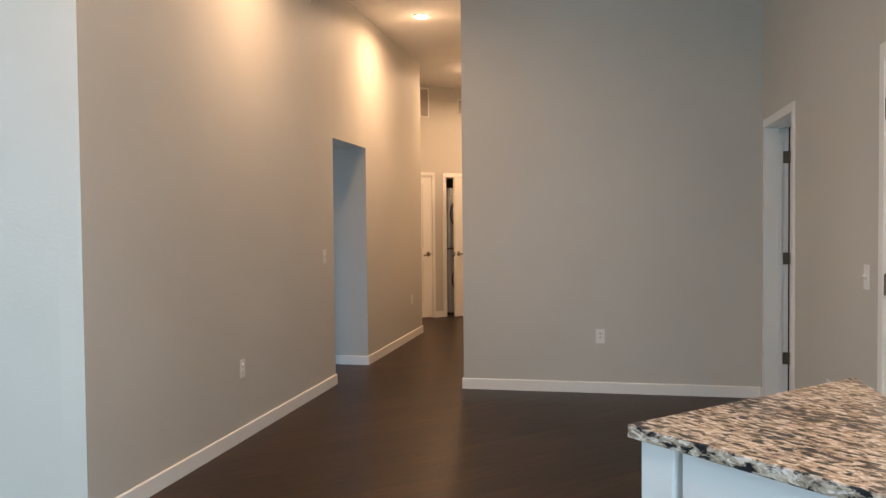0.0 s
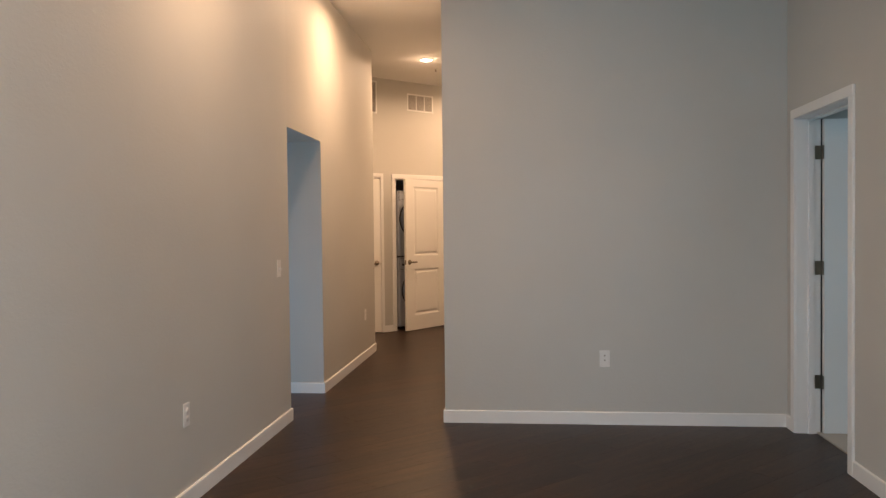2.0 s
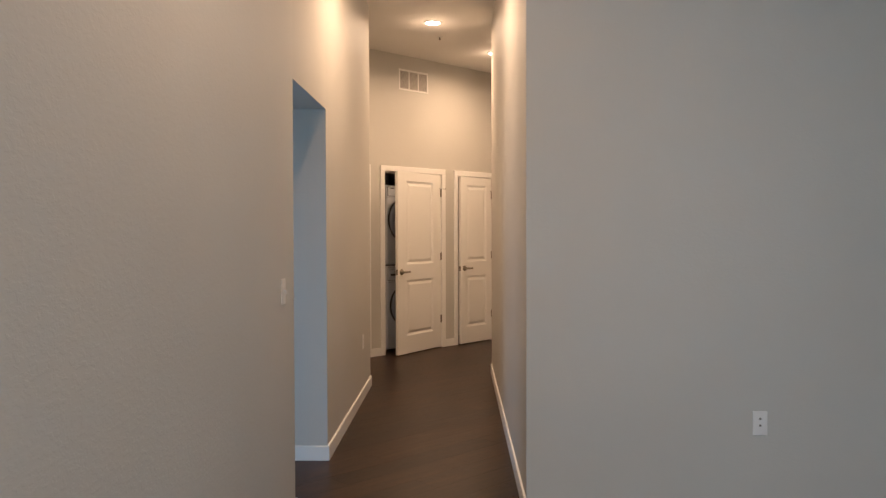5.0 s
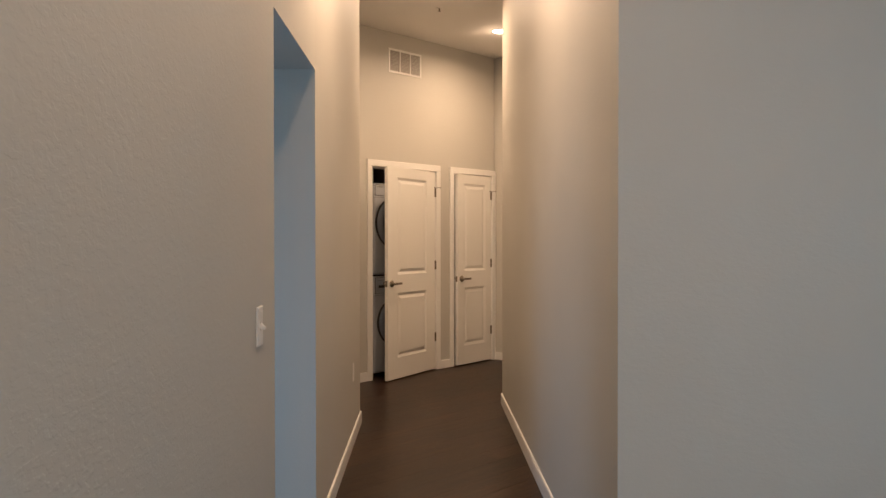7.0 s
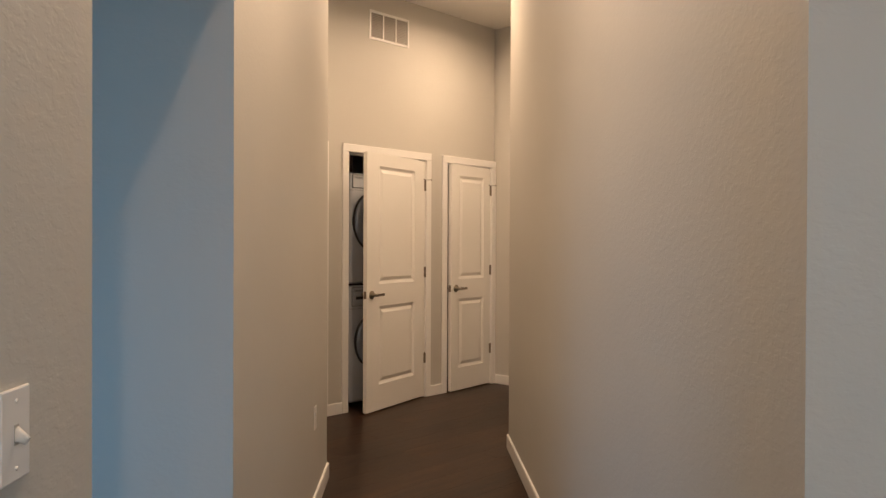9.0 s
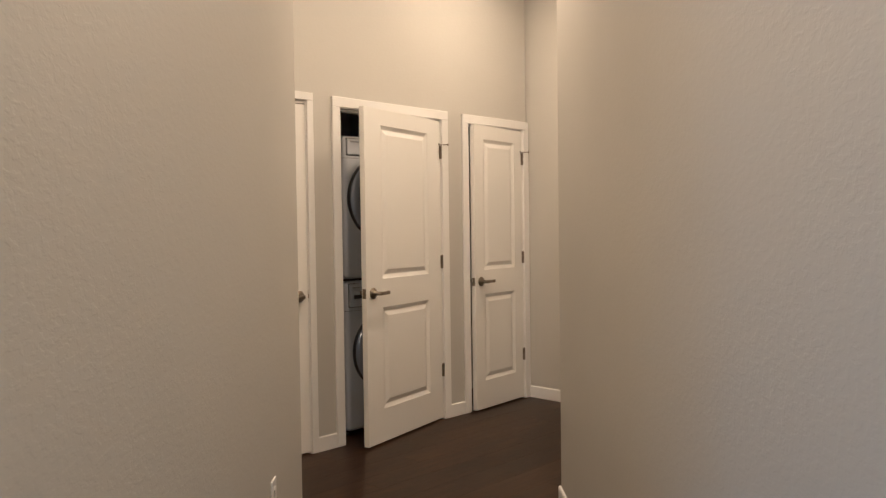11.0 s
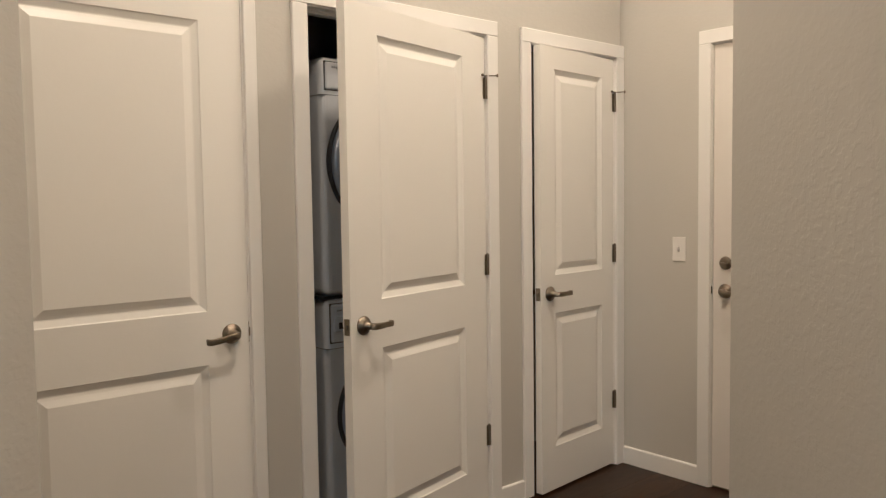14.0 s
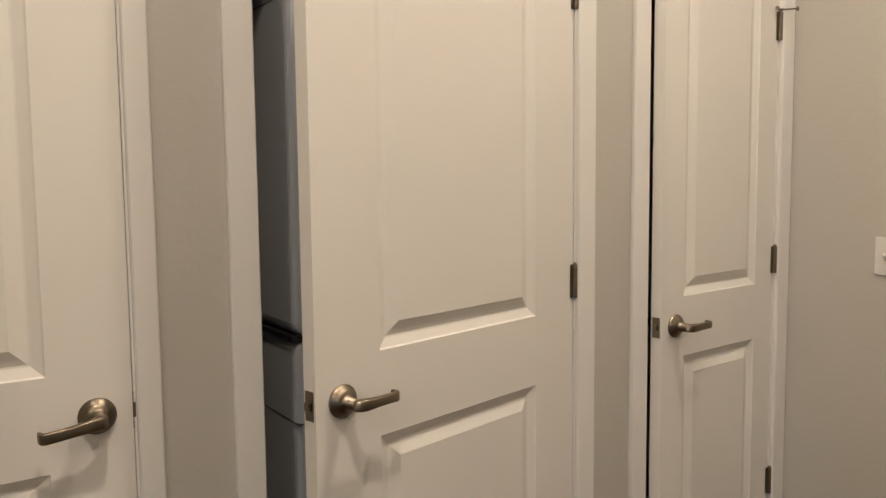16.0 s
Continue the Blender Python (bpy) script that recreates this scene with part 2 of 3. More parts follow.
def wall(name, m, length, thick, openings=(), top=H, mat=None, label="", x0=0.0):
    """A wall from x0 to length in its own frame, room side at y 0, body at +y, with openings (from, to, top)."""
    outline = [(x0, 0)]
    for a, b, z in sorted(openings):
        outline += [(a, 0), (a, z), (b, z), (b, 0)]
    outline += [(length, 0), (length, top), (x0, top)]
    bm = bmesh.new()
    front = [bm.verts.new((x, 0, z)) for x, z in outline]
    back = [bm.verts.new((x, thick, z)) for x, z in outline]
    bm.faces.new(front)
    bm.faces.new(back[::-1])
    for k in range(len(outline)):
        q = (k + 1) % len(outline)
        bm.faces.new((front[k], front[q], back[q], back[k]))
    ob = obj(name, bm, mat or MAT_WALL, m=m, kind="structure", label=label or "warm grey painted wall with a fine orange-peel texture")
    return ob


def baseboard(m, x0, x1, e0=0.0, e1=0.0):
    """White board along local x, room at -y."""
    bm = bmesh.new()
    a, b, hgt, d = x0 - e0, x1 + e1, 0.088, 0.012
    prof = [(0.0, 0.0), (-d, 0.0), (-d, hgt - 0.006), (-d + 0.004, hgt), (0.0, hgt)]
    left = [bm.verts.new((a, y, z)) for y, z in prof]
    right = [bm.verts.new((b, y, z)) for y, z in prof]
    bm.faces.new(left)
    bm.faces.new(right)
    for k in range(5):
        q = (k + 1) % 5
        bm.faces.new((left[k], left[q], right[q], right[k]))
    return obj("baseboard", bm, MAT_TRIM, m=m, kind="structure", label="white painted baseboard along the foot of the wall")


def face_frame(x, y, deg):
    """A wall frame at (x, y) whose local x runs at deg; the room lies on its right."""
    return pose(x, y, 0, 0, 0, deg)


# ---- structure ----
def clear(outer0, outer1, cas=CAS):
    return outer0 + cas + REV, outer1 - cas - REV


JAMB = 0.018
D1 = (-2.948, -2.012, 0.046)
D2 = (-1.873, -0.876)
D3 = (-0.729, 0.013)
E1 = (0.436, 1.436)
WD = (4.553, 5.535)
WD2 = (1.992, 2.967)
ZCLEAR = ZTOP - CAS - REV


def rough(pair):
    a, b = clear(*pair)
    return (a - JAMB, b + JAMB, ZCLEAR + JAMB)


L = face_frame(XL, 0, 90)          # local x = world y, room on the right (+x)
wall("wall_left", L, YO1, T, x0=Y0)
ob = wall("wall_left_beyond_opening", L, YL, T, x0=YO2)
obj("wall_above_opening", box(XL - T, YO1, ZO, XL, YO2, H), MAT_WALL, kind="structure", label="warm grey painted wall over the side opening")
obj("passage_wall_far", box(-2.87, YO2, 0, XL - T, YO2 + T, H), MAT_WALL, kind="structure", label="warm grey wall of the side passage lit by daylight")
obj("passage_ceiling", box(-2.75, Y0 + T, ZO, XL - T, YO2, ZO + 0.12), MAT_WALL, kind="structure", label="low painted ceiling of the side room off the hall")
obj("wall_south_of_bedroom", box(WEST - T, Y0, 0, XL - T, Y0 + T, H), MAT_WALL, kind="structure", label="warm grey wall facing the main windows")
obj("wall_hall_return", box(-3.3, YL - T, 0, XL - T, YL, H), MAT_WALL, kind="structure", label="warm grey wall returning behind the hall corner")

wall("wall_main_north", face_frame(XR, YB, 0), XW - XR + 3.2, T)
obj("wall_hall_right", box(XR, YB + T, 0, XR + T, YR, H), MAT_WALL, kind="structure", label="warm grey painted wall of the hall")
obj("wall_vestibule_return", box(XR + T, YR - T, 0, 3.2, YR, H), MAT_WALL, kind="structure", label="warm grey wall returning behind the hall corner")
WF = face_frame(XW, 0, 90) @ pose(0, 0, 0, 0, 0, 180)      # local x = -world y, room at -x
# The last opening is invented, out of view, for the east fill.
wall("wall_main_east", WF, -SOUTH, TW, [(-rough(WD)[1], -rough(WD)[0], rough(WD)[2]), (-rough(WD2)[1], -rough(WD2)[0], rough(WD2)[2]), (0.55, 2.35, 2.4)], x0=-YB + 0.0)
wall("wall_closets", DW, 0, T, [rough(D1), rough(D2), rough(D3)], x0=-4.3)
wall("wall_entry", SW, 3.6, T, [rough(E1)], x0=-T)

# rooms behind, closed
bm = bmesh.new()
add_box(bm, 4.7, 3.0, 0, 4.82, 4.5, H)
add_box(bm, 4.7, 5.5, 0, 4.82, YB + T, H)
add_box(bm, 4.7, 4.5, 0, 4.82, 5.5, 0.8)
add_box(bm, 4.7, 4.5, 2.2, 4.82, 5.5, H)
obj("wall_side_room", bm, MAT_WALL, kind="structure", label="grey painted wall of the side room")
obj("wall_side_room_south", box(XW + TW, 2.9, 0, 4.82, 3.0, H), MAT_WALL, kind="structure", label="grey painted wall of the side room")
obj("carpet", box(XW + 0.13, 3.0, 0.001, 4.7, YB, 0.010), MAT_CARPET, kind="structure", label="beige carpet in the side room")

# south wall with the main window, west wall, bedroom window
WIN = (-4.35, -1.15, 0.5, 2.7)
bm = bmesh.new()
add_box(bm, WEST, SOUTH - T, 0, WIN[0], SOUTH, H)
add_box(bm, WIN[1], SOUTH - T, 0, XW + TW, SOUTH, H)
add_box(bm, WIN[0], SOUTH - T, 0, WIN[1], SOUTH, WIN[2])
add_box(bm, WIN[0], SOUTH - T, WIN[3], WIN[1], SOUTH, H)
obj("wall_main_south", bm, MAT_WALL, kind="structure", label="warm grey wall with the main window")
obj("wall_main_west", box(WEST - T, SOUTH - T, 0, WEST, Y0, H), MAT_WALL, kind="structure", label="warm grey wall of the main room")
bm = bmesh.new()
add_box(bm, -2.87, Y0 + T, 0, -2.75, 4.2, H)
add_box(bm, -2.87, 5.4, 0, -2.75, YO2, H)
add_box(bm, -2.87, 4.2, 0, -2.75, 5.4, 0.1)
add_box(bm, -2.87, 4.2, 1.0, -2.75, 5.4, H)
obj("wall_bedroom_west", bm, MAT_WALL, kind="structure", label="warm grey wall with a low bedroom window")


def window(name, m, w, h, panes):
    """White framed window: frame and panes; local x across, z up."""
    top = empty(name, m, "white framed window with clear glass", kind="structure")
    bm = bmesh.new()
    f = 0.05
    add_box(bm, 0, -0.05, 0, f, 0.02, h)
    add_box(bm, w - f, -0.05, 0, w, 0.02, h)
    add_box(bm, f, -0.05, 0, w - f, 0.02, f)
    add_box(bm, f, -0.05, h - f, w - f, 0.02, h)
    for k in range(1, panes):
        add_box(bm, w * k / panes - 0.02, -0.05, f, w * k / panes + 0.02, 0.02, h - f)
    part("window_frame", bm, MAT_TRIM, top)
    g, n_, l_, b_ = material("window_glass", (1, 1, 1), 0.0)
    b_.inputs["Transmission Weight"].default_value = 1.0
    for k in range(panes):
        a = f if k == 0 else w * k / panes + 0.02
        b = w - f if k == panes - 1 else w * (k + 1) / panes - 0.02
        pane = part("pane", box(a, -0.02, f, b, -0.014, h - f), g, top)
        pane.visible_shadow = False
    return top


# Unseen glazing added to go with the east fill.
window("added_window_3", pose(XW + TW - 0.04, -2.35, 0, 0, 0, 90), 1.8, 2.4, 2)
window("window_4", pose(4.76, 4.5, 0.8, 0, 0, 90), 1.0, 1.4, 1)
window("window_1", pose(WIN[0], SOUTH - 0.04, WIN[2]), WIN[1] - WIN[0], WIN[3] - WIN[2], 3)
window("window_2", pose(-2.79, 4.2, 0.1, 0, 0, 90), 1.2, 0.9, 2)

# closets: dark boxes behind the doors, local to the closet wall
bm = bmesh.new()
for x0, x1, depth in ((-3.25, -1.98, 0.9), (-1.98, -0.80, 1.0), (-0.80, 0.0, 0.7)):
    add_box(bm, x0 - 0.0, T, 0, x0 + 0.05, T + depth, H)
    add_box(bm, x1 - 0.05, T, 0, x1 - 0.0, T + depth, H)
    add_box(bm, x0 + 0.05, T + depth - 0.05, 0, x1 - 0.05, T + depth, H)
obj("closet_walls", bm, MAT_WALL, m=DW, kind="structure", label="painted walls inside the unlit closets")

obj("ceiling", box(WEST - 0.3, SOUTH - 0.3, H, 5.2, 15.0, H + 0.12), MAT_CEIL, kind="structure", label="off-white painted ceiling with a light texture")
obj("subfloor", box(WEST - 0.3, SOUTH - 0.3, -0.12, 5.2, 15.0, -0.012), MAT_DARK, kind="structure", label="dark underlay beneath the planks")
ground_m, gn, gl, gb = material("lawn", (0.06, 0.08, 0.03), 0.9)
gl.new(ramp(gn, gl, noise_tex(gn, gl, texco(gn, gl), 0.4, 5), [(0.3, (0.04, 0.06, 0.02)), (0.7, (0.09, 0.11, 0.05))]), gb.inputs["Base Color"])
obj("ground", box(-600, -600, -0.4, 600, 600, -0.3), ground_m, kind="structure", label="green lawn outside")

# baseboards
baseboard(L, Y0, YO1, 0.012, 0.012)
baseboard(L, YO2, YL, 0.012, 0.012)
baseboard(face_frame(0, YO2, 0), -2.75, XL, 0, 0.0)
baseboard(face_frame(0, YO1, 180), -XL, -XL + T, 0.0, 0)
baseboard(face_frame(0, YL, 180), -XL, 2.80, 0.0, 0)
baseboard(face_frame(0, Y0, 0), WEST, XL, 0, 0.0)
baseboard(face_frame(0, YB, 0), XR, XW, 0.012, 0)
RF = face_frame(XR, 0, 90) @ pose(0, 0, 0, 0, 0, 180)
baseboard(RF, -YR, -YB, 0.012, 0.0)
baseboard(face_frame(0, YR, 180), -2.45, -XR, 0, 0.0)
baseboard(WF, -YB, -WD[1])
baseboard(WF, -WD[0], -WD2[1])
baseboard(WF, -WD2[0], 0.55)
baseboard(DW, -4.15, D1[0])
baseboard(DW, D1[1], D2[0])
baseboard(DW, D2[1], D3[0])
baseboard(SW, 0.0, E1[0])
baseboard(SW, E1[1], 3.3)
baseboard(face_frame(0, SOUTH, 180), -XW, -WEST)

# ---- doors ----


def door_frame(name, m, outer, thick, stop_back=False, threshold=False, stops=True):
    """Casing on the room side and jambs through the wall; the wall frame m has its room at -y."""
    a, b = outer[:2]
    CAS = outer[2] if len(outer) > 2 else 0.062
    c0, c1 = clear(a, b, CAS)
    top = empty(name, m @ pose((a + b) / 2, 0, 0), "white painted door casing and jambs", kind="structure")
    o = (a + b) / 2
    w = (b - a) / 2
    d = 0.016
    part("casing", box(-w, -d, 0, -w + CAS, 0, ZTOP - CAS, 0.003), MAT_TRIM, top)
    part("casing", box(w - CAS, -d, 0, w, 0, ZTOP - CAS, 0.003), MAT_TRIM, top)
    part("casing", box(-w, -d, ZTOP - CAS, w, 0, ZTOP, 0.003), MAT_TRIM, top)
    l, r = c0 - o, c1 - o
    part("jamb", box(l - JAMB, -0.002, 0, l, thick + 0.002, ZCLEAR, 0.001), MAT_TRIM, top)
    part("jamb", box(r, -0.002, 0, r + JAMB, thick + 0.002, ZCLEAR, 0.001), MAT_TRIM, top)
    part("jamb", box(l - JAMB, -0.002, ZCLEAR, r + JAMB, thick + 0.002, ZCLEAR + JAMB, 0.001), MAT_TRIM, top)
    s0, s1 = (0.042, 0.075) if not stop_back else (thick - 0.075, thick - 0.042)
    if stops:
        bm = bmesh.new()
        add_box(bm, l, s0, 0, l + 0.011, s1, ZCLEAR)
        add_box(bm, r - 0.011, s0, 0, r, s1, ZCLEAR)
        add_box(bm, l + 0.011, s0, ZCLEAR - 0.011, r - 0.011, s1, ZCLEAR)
        part("door_stop", bm, MAT_TRIM, top)
    if stop_back:
        part("casing", box(-w, thick, 0, -w + CAS, thick + d, ZTOP - CAS, 0.003), MAT_TRIM, top)
        part("casing", box(w - CAS, thick, 0, w, thick + d, ZTOP - CAS, 0.003), MAT_TRIM, top)
        part("casing", box(-w, thick, ZTOP - CAS, w, thick + d, ZTOP, 0.003), MAT_TRIM, top)
    if threshold:
        part("threshold", box(l, 0.01, 0.0, r, thick + 0.03, 0.014, 0.004), MAT_NICKEL, top)
    return top


def leaf_mesh(w, h, thick, sgn, panels, rings):
    """Moulded door leaf: hinge edge at x 0, room face at y 0. rings: (inset, depth) of each moulding step."""
    bm = bmesh.new()
    z0 = 0.012

    def quad(*pts):
        bm.faces.new([bm.verts.new((sgn * x, y, z)) for x, y, z in pts])

    xs = sorted({0.0, w} | {p[0] for p in panels} | {p[1] for p in panels})
    zs = sorted({z0, z0 + h} | {p[2] for p in panels} | {p[3] for p in panels})
    for face in (0, 1):
        fy = (lambda d: d) if face == 0 else (lambda d: thick - d)
        for xa, xb in zip(xs, xs[1:]):
            for za, zb in zip(zs, zs[1:]):
                if any(abs(p[0] - xa) < 1e-6 and abs(p[1] - xb) < 1e-6 and abs(p[2] - za) < 1e-6 and abs(p[3] - zb) < 1e-6 for p in panels):
                    continue
                quad((xa, fy(0), za), (xb, fy(0), za), (xb, fy(0), zb), (xa, fy(0), zb))
        for p in panels:
            steps = [(0.0, 0.0)] + list(rings)
            for (i0, d0), (i1, d1) in zip(steps, steps[1:]):
                A = [(p[0] + i0, fy(d0), p[2] + i0), (p[1] - i0, fy(d0), p[2] + i0), (p[1] - i0, fy(d0), p[3] - i0), (p[0] + i0, fy(d0), p[3] - i0)]
                B = [(p[0] + i1, fy(d1), p[2] + i1), (p[1] - i1, fy(d1), p[2] + i1), (p[1] - i1, fy(d1), p[3] - i1), (p[0] + i1, fy(d1), p[3] - i1)]
                for k in range(4):
                    q = (k + 1) % 4
                    quad(A[k], A[q], B[q], B[k])
            i1, d1 = steps[-1]
            quad((p[0] + i1, fy(d1), p[2] + i1), (p[1] - i1, fy(d1), p[2] + i1), (p[1] - i1, fy(d1), p[3] - i1), (p[0] + i1, fy(d1), p[3] - i1))
    for za, zb in zip(zs, zs[1:]):
        quad((0, 0, za), (0, thick, za), (0, thick, zb), (0, 0, zb))
        quad((w, 0, za), (w, thick, za), (w, thick, zb), (w, 0, zb))
    for xa, xb in zip(xs, xs[1:]):
        quad((xa, 0, z0), (xb, 0, z0), (xb, thick, z0), (xa, thick, z0))
        quad((xa, 0, z0 + h), (xb, 0, z0 + h), (xb, thick, z0 + h), (xa, thick, z0 + h))
    bmesh.ops.remove_doubles(bm, verts=bm.verts, dist=1e-5)
    return bm


def lever(door, x, z, sgn, side, thick, drop=0.0):
    """Lever handle; side -1 on the room face. The lever points toward the hinge (-sgn)."""
    y = 0.0 if side < 0 else thick
    grip = part("handle", lathe([(0.0325, 0.0), (0.0335, 0.003), (0.0335, 0.006), (0.0310, 0.0075), (0.0300, 0.0105), (0.0265, 0.0115), (0.0255, 0.0150), (0.0180, 0.0185), (0.0130, 0.021), (0.0115, 0.043), (0.0, 0.045)], 36), MAT_NICKEL, door, "satin nickel lever handle")
    grip.matrix_basis = pose(sgn * x, y, z, 90 if side < 0 else -90)
    dx = -sgn
    pts = [(0, 0, 0.032), (0, 0, 0.046), (dx * 0.006, 0, 0.054), (dx * 0.020, -drop * 0.1, 0.057), (dx * 0.045, -drop * 0.5, 0.057), (dx * 0.075, -drop * 0.85, 0.056), (dx * 0.092, -drop, 0.056), (dx * 0.097, -drop, 0.054), (dx * 0.0995, -drop, 0.048), (dx * 0.100, -drop, 0.036)]
    sizes = [(0.011, 0.011), (0.0115, 0.0115), (0.0115, 0.0105), (0.0110, 0.0085), (0.0098, 0.0062), (0.0098, 0.0052), (0.0102, 0.0050), (0.0102, 0.0048), (0.0100, 0.0042), (0.0095, 0.0035)]
    bm = sweep([(p[0], (-p[1] if side > 0 else p[1]), p[2]) for p in pts], sizes, 16, 0.45)
    part("lever", bm, MAT_NICKEL, grip)
    return grip


def hinge(door, z, sgn, thick, y=-0.006, both=False):
    bm = bmesh.new()
    prof = [(0.0, 0.0)]
    for k in range(5):
        prof += [(0.0066, 0.0178 * k + 0.0004), (0.0069, 0.0178 * k + 0.0010), (0.0069, 0.0178 * k + 0.0168), (0.0066, 0.0178 * k + 0.0174)]
    add_lathe(bm, prof + [(0.0, 0.089)], 14, Matrix.Translation((-sgn * 0.002, y, z - 0.0445)))
    add_lathe(bm, [(0.0, 0.0), (0.004, 0.0), (0.0045, 0.003), (0.0, 0.006)], 12, Matrix.Translation((-sgn * 0.002, y, z + 0.0445)))
    for s in (sgn, -sgn):
        add_box(bm, min(0, s * 0.016) - sgn * 0.002, y + 0.003, z - 0.0445, max(0, s * 0.016) - sgn * 0.002, y + 0.0052, z + 0.0445, 0.0006)
    return part("hinge", bm, MAT_NICKEL, door, "satin nickel butt hinge")


def pin_stop(door, z, sgn, away=1):
    bm = bmesh.new()
    c = Vector((-sgn * 0.002, -0.006, z + 0.05))
    add_lathe(bm, [(0.0, 0.0), (0.009, 0.0), (0.009, 0.004), (0.0, 0.004)], 16, Matrix.Translation(c))
    rod = pose(c.x, c.y, c.z + 0.002) @ pose(0, 0, 0, 90, 0, -sgn * 35)
    add_lathe(bm, [(0.0, 0.0), (0.0025, 0.0), (0.0025, 0.045), (0.007, 0.046), (0.0075, 0.052), (0.0, 0.054)], 12, rod)
    rod2 = pose(c.x, c.y, c.z + 0.002) @ pose(0, 0, 0, 90, 0, sgn * 80)
    add_lathe(bm, [(0.0, 0.0), (0.0025, 0.0), (0.0025, 0.03), (0.006, 0.031), (0.006, 0.035), (0.0, 0.036)], 12, rod2)
    return part("hinge_pin_stop", bm, MAT_NICKEL, door, "satin nickel hinge pin door stop")


MOULD = [(0.003, 0.0035), (0.021, 0.0105), (0.025, 0.0110), (0.034, 0.0085), (0.054, 0.0010)]
ZPAN = ((0.214, 0.836), (1.012, 1.945))


def door(name, m, w, sgn, stile, label, angle=0.0, h=2.031, zh=0.930, thick=0.035, both=True, stop=True, back=False, drop=0.0):
    """m: place of the hinge edge in a wall frame, room at -y; sgn: which way the leaf runs."""
    top = empty(name, m @ pose(0, 0, 0, 0, 0, angle), label, "door")
    panels = [(stile, w - stile, a, b) for a, b in ZPAN]
    part("door_leaf", leaf_mesh(w, h, thick, sgn, panels, MOULD), MAT_DOOR, top)
    lever(top, w - 0.063, zh, sgn, -1, thick, drop)
    if both:
        lever(top, w - 0.063, zh, sgn, 1, thick)
    for z in (1.832, 1.084, 0.341):
        hinge(top, z, sgn, thick, -0.006 if not back else thick + 0.006)
    if stop:
        pin_stop(top, 1.832, sgn)
    a = sgn * w
    plate = bmesh.new()
    add_box(plate, min(a, a + sgn * 0.0016), 0.005, zh - 0.029, max(a, a + sgn * 0.0016), 0.030, zh + 0.029, 0.0005)
    add_box(plate, min(a, a + sgn * 0.010), 0.011, zh - 0.009, max(a, a + sgn * 0.010), 0.024, zh + 0.009, 0.002)
    part("latch", plate, MAT_NICKEL, top, "satin nickel latch plate and bolt")
    return top


def strike(frame_ob, x, y, z, sgn):
    part("strike_plate", box(min(x, x + sgn * 0.0015), y - 0.014, z - 0.035, max(x, x + sgn * 0.0015), y + 0.014, z + 0.035, 0.0005), MAT_NICKEL, frame_ob, "satin nickel strike plate")


f1 = door_frame("door_frame_1", DW, D1, T)
f2 = door_frame("door_frame_2", DW, D2, T)
f3 = door_frame("door_frame_3", DW, D3, T, stops=False)
f4 = door_frame("door_frame_4", SW, E1, T, threshold=True)
f5 = door_frame("door_frame_5", WF, (-WD[1], -WD[0]), TW, stop_back=True, threshold=False)
f6 = door_frame("door_frame_6", WF, (-WD2[1], -WD2[0]), TW)

DOORW = 0.858
a, b = clear(*D1)
door("door_1", DW @ pose(a + 0.003, 0, 0), b - a - 0.0045, 1, 0.144, "closed white two-panel door with a nickel lever", drop=0.012)
a, b = clear(*D2)
door("door_2", DW @ pose(b - 0.003, 0, 0), DOORW, -1, 0.165, "white two-panel laundry closet door standing ajar", angle=13.1)
a, b = clear(*D3)
door("door_3", DW @ pose(b - 0.003, 0, 0), (b - a) - 0.012, -1, 0.106, "narrow white two-panel closet door, barely ajar", angle=4.8)
door("door_4", WF @ pose(-WD[1] + CAS + REV + 0.003, TW, 0) @ pose(0, -0.035, 0), 0.842, 1, 0.153, "white two-panel door standing wide open into the side room", angle=0.0, stop=False, back=True)
bpy.data.objects["door_4"].matrix_world = WF @ pose(-WD[1] + CAS + REV + 0.004, TW + 0.011, 0, 0, 0, 90) @ pose(0, -0.035, 0)
jx = clear(-WD[1], -WD[0])[0] + (WD[0] + WD[1]) / 2
for z in (1.832, 1.084, 0.341):
    part("hinge_plate", box(jx, TW - 0.034, z - 0.0445, jx + 0.002, TW + 0.004, z + 0.0445, 0.0005), MAT_NICKEL, f5, "grey nickel hinge plate")
    part("hinge_plate", box(0.0, -0.002, z - 0.0445, 0.002, 0.030, z + 0.0445, 0.0005), MAT_NICKEL, bpy.data.objects["door_4"], "grey nickel hinge plate", m=pose(-0.003, 0, 0))
# Added black strip that draws the shade between jamb and open leaf.
part("gap_shade", box(jx - 0.002, TW + 0.002, 0.0, jx + 0.004, TW + 0.012, ZCLEAR), MAT_BLACK, f5, "black strip standing in for the shade in the hinge gap")
a, b = clear(-WD2[1], -WD2[0])
door("door_5", WF @ pose(a + 0.003, 0, 0), 0.836, 1, 0.153, "closed white two-panel pantry door", stop=False)


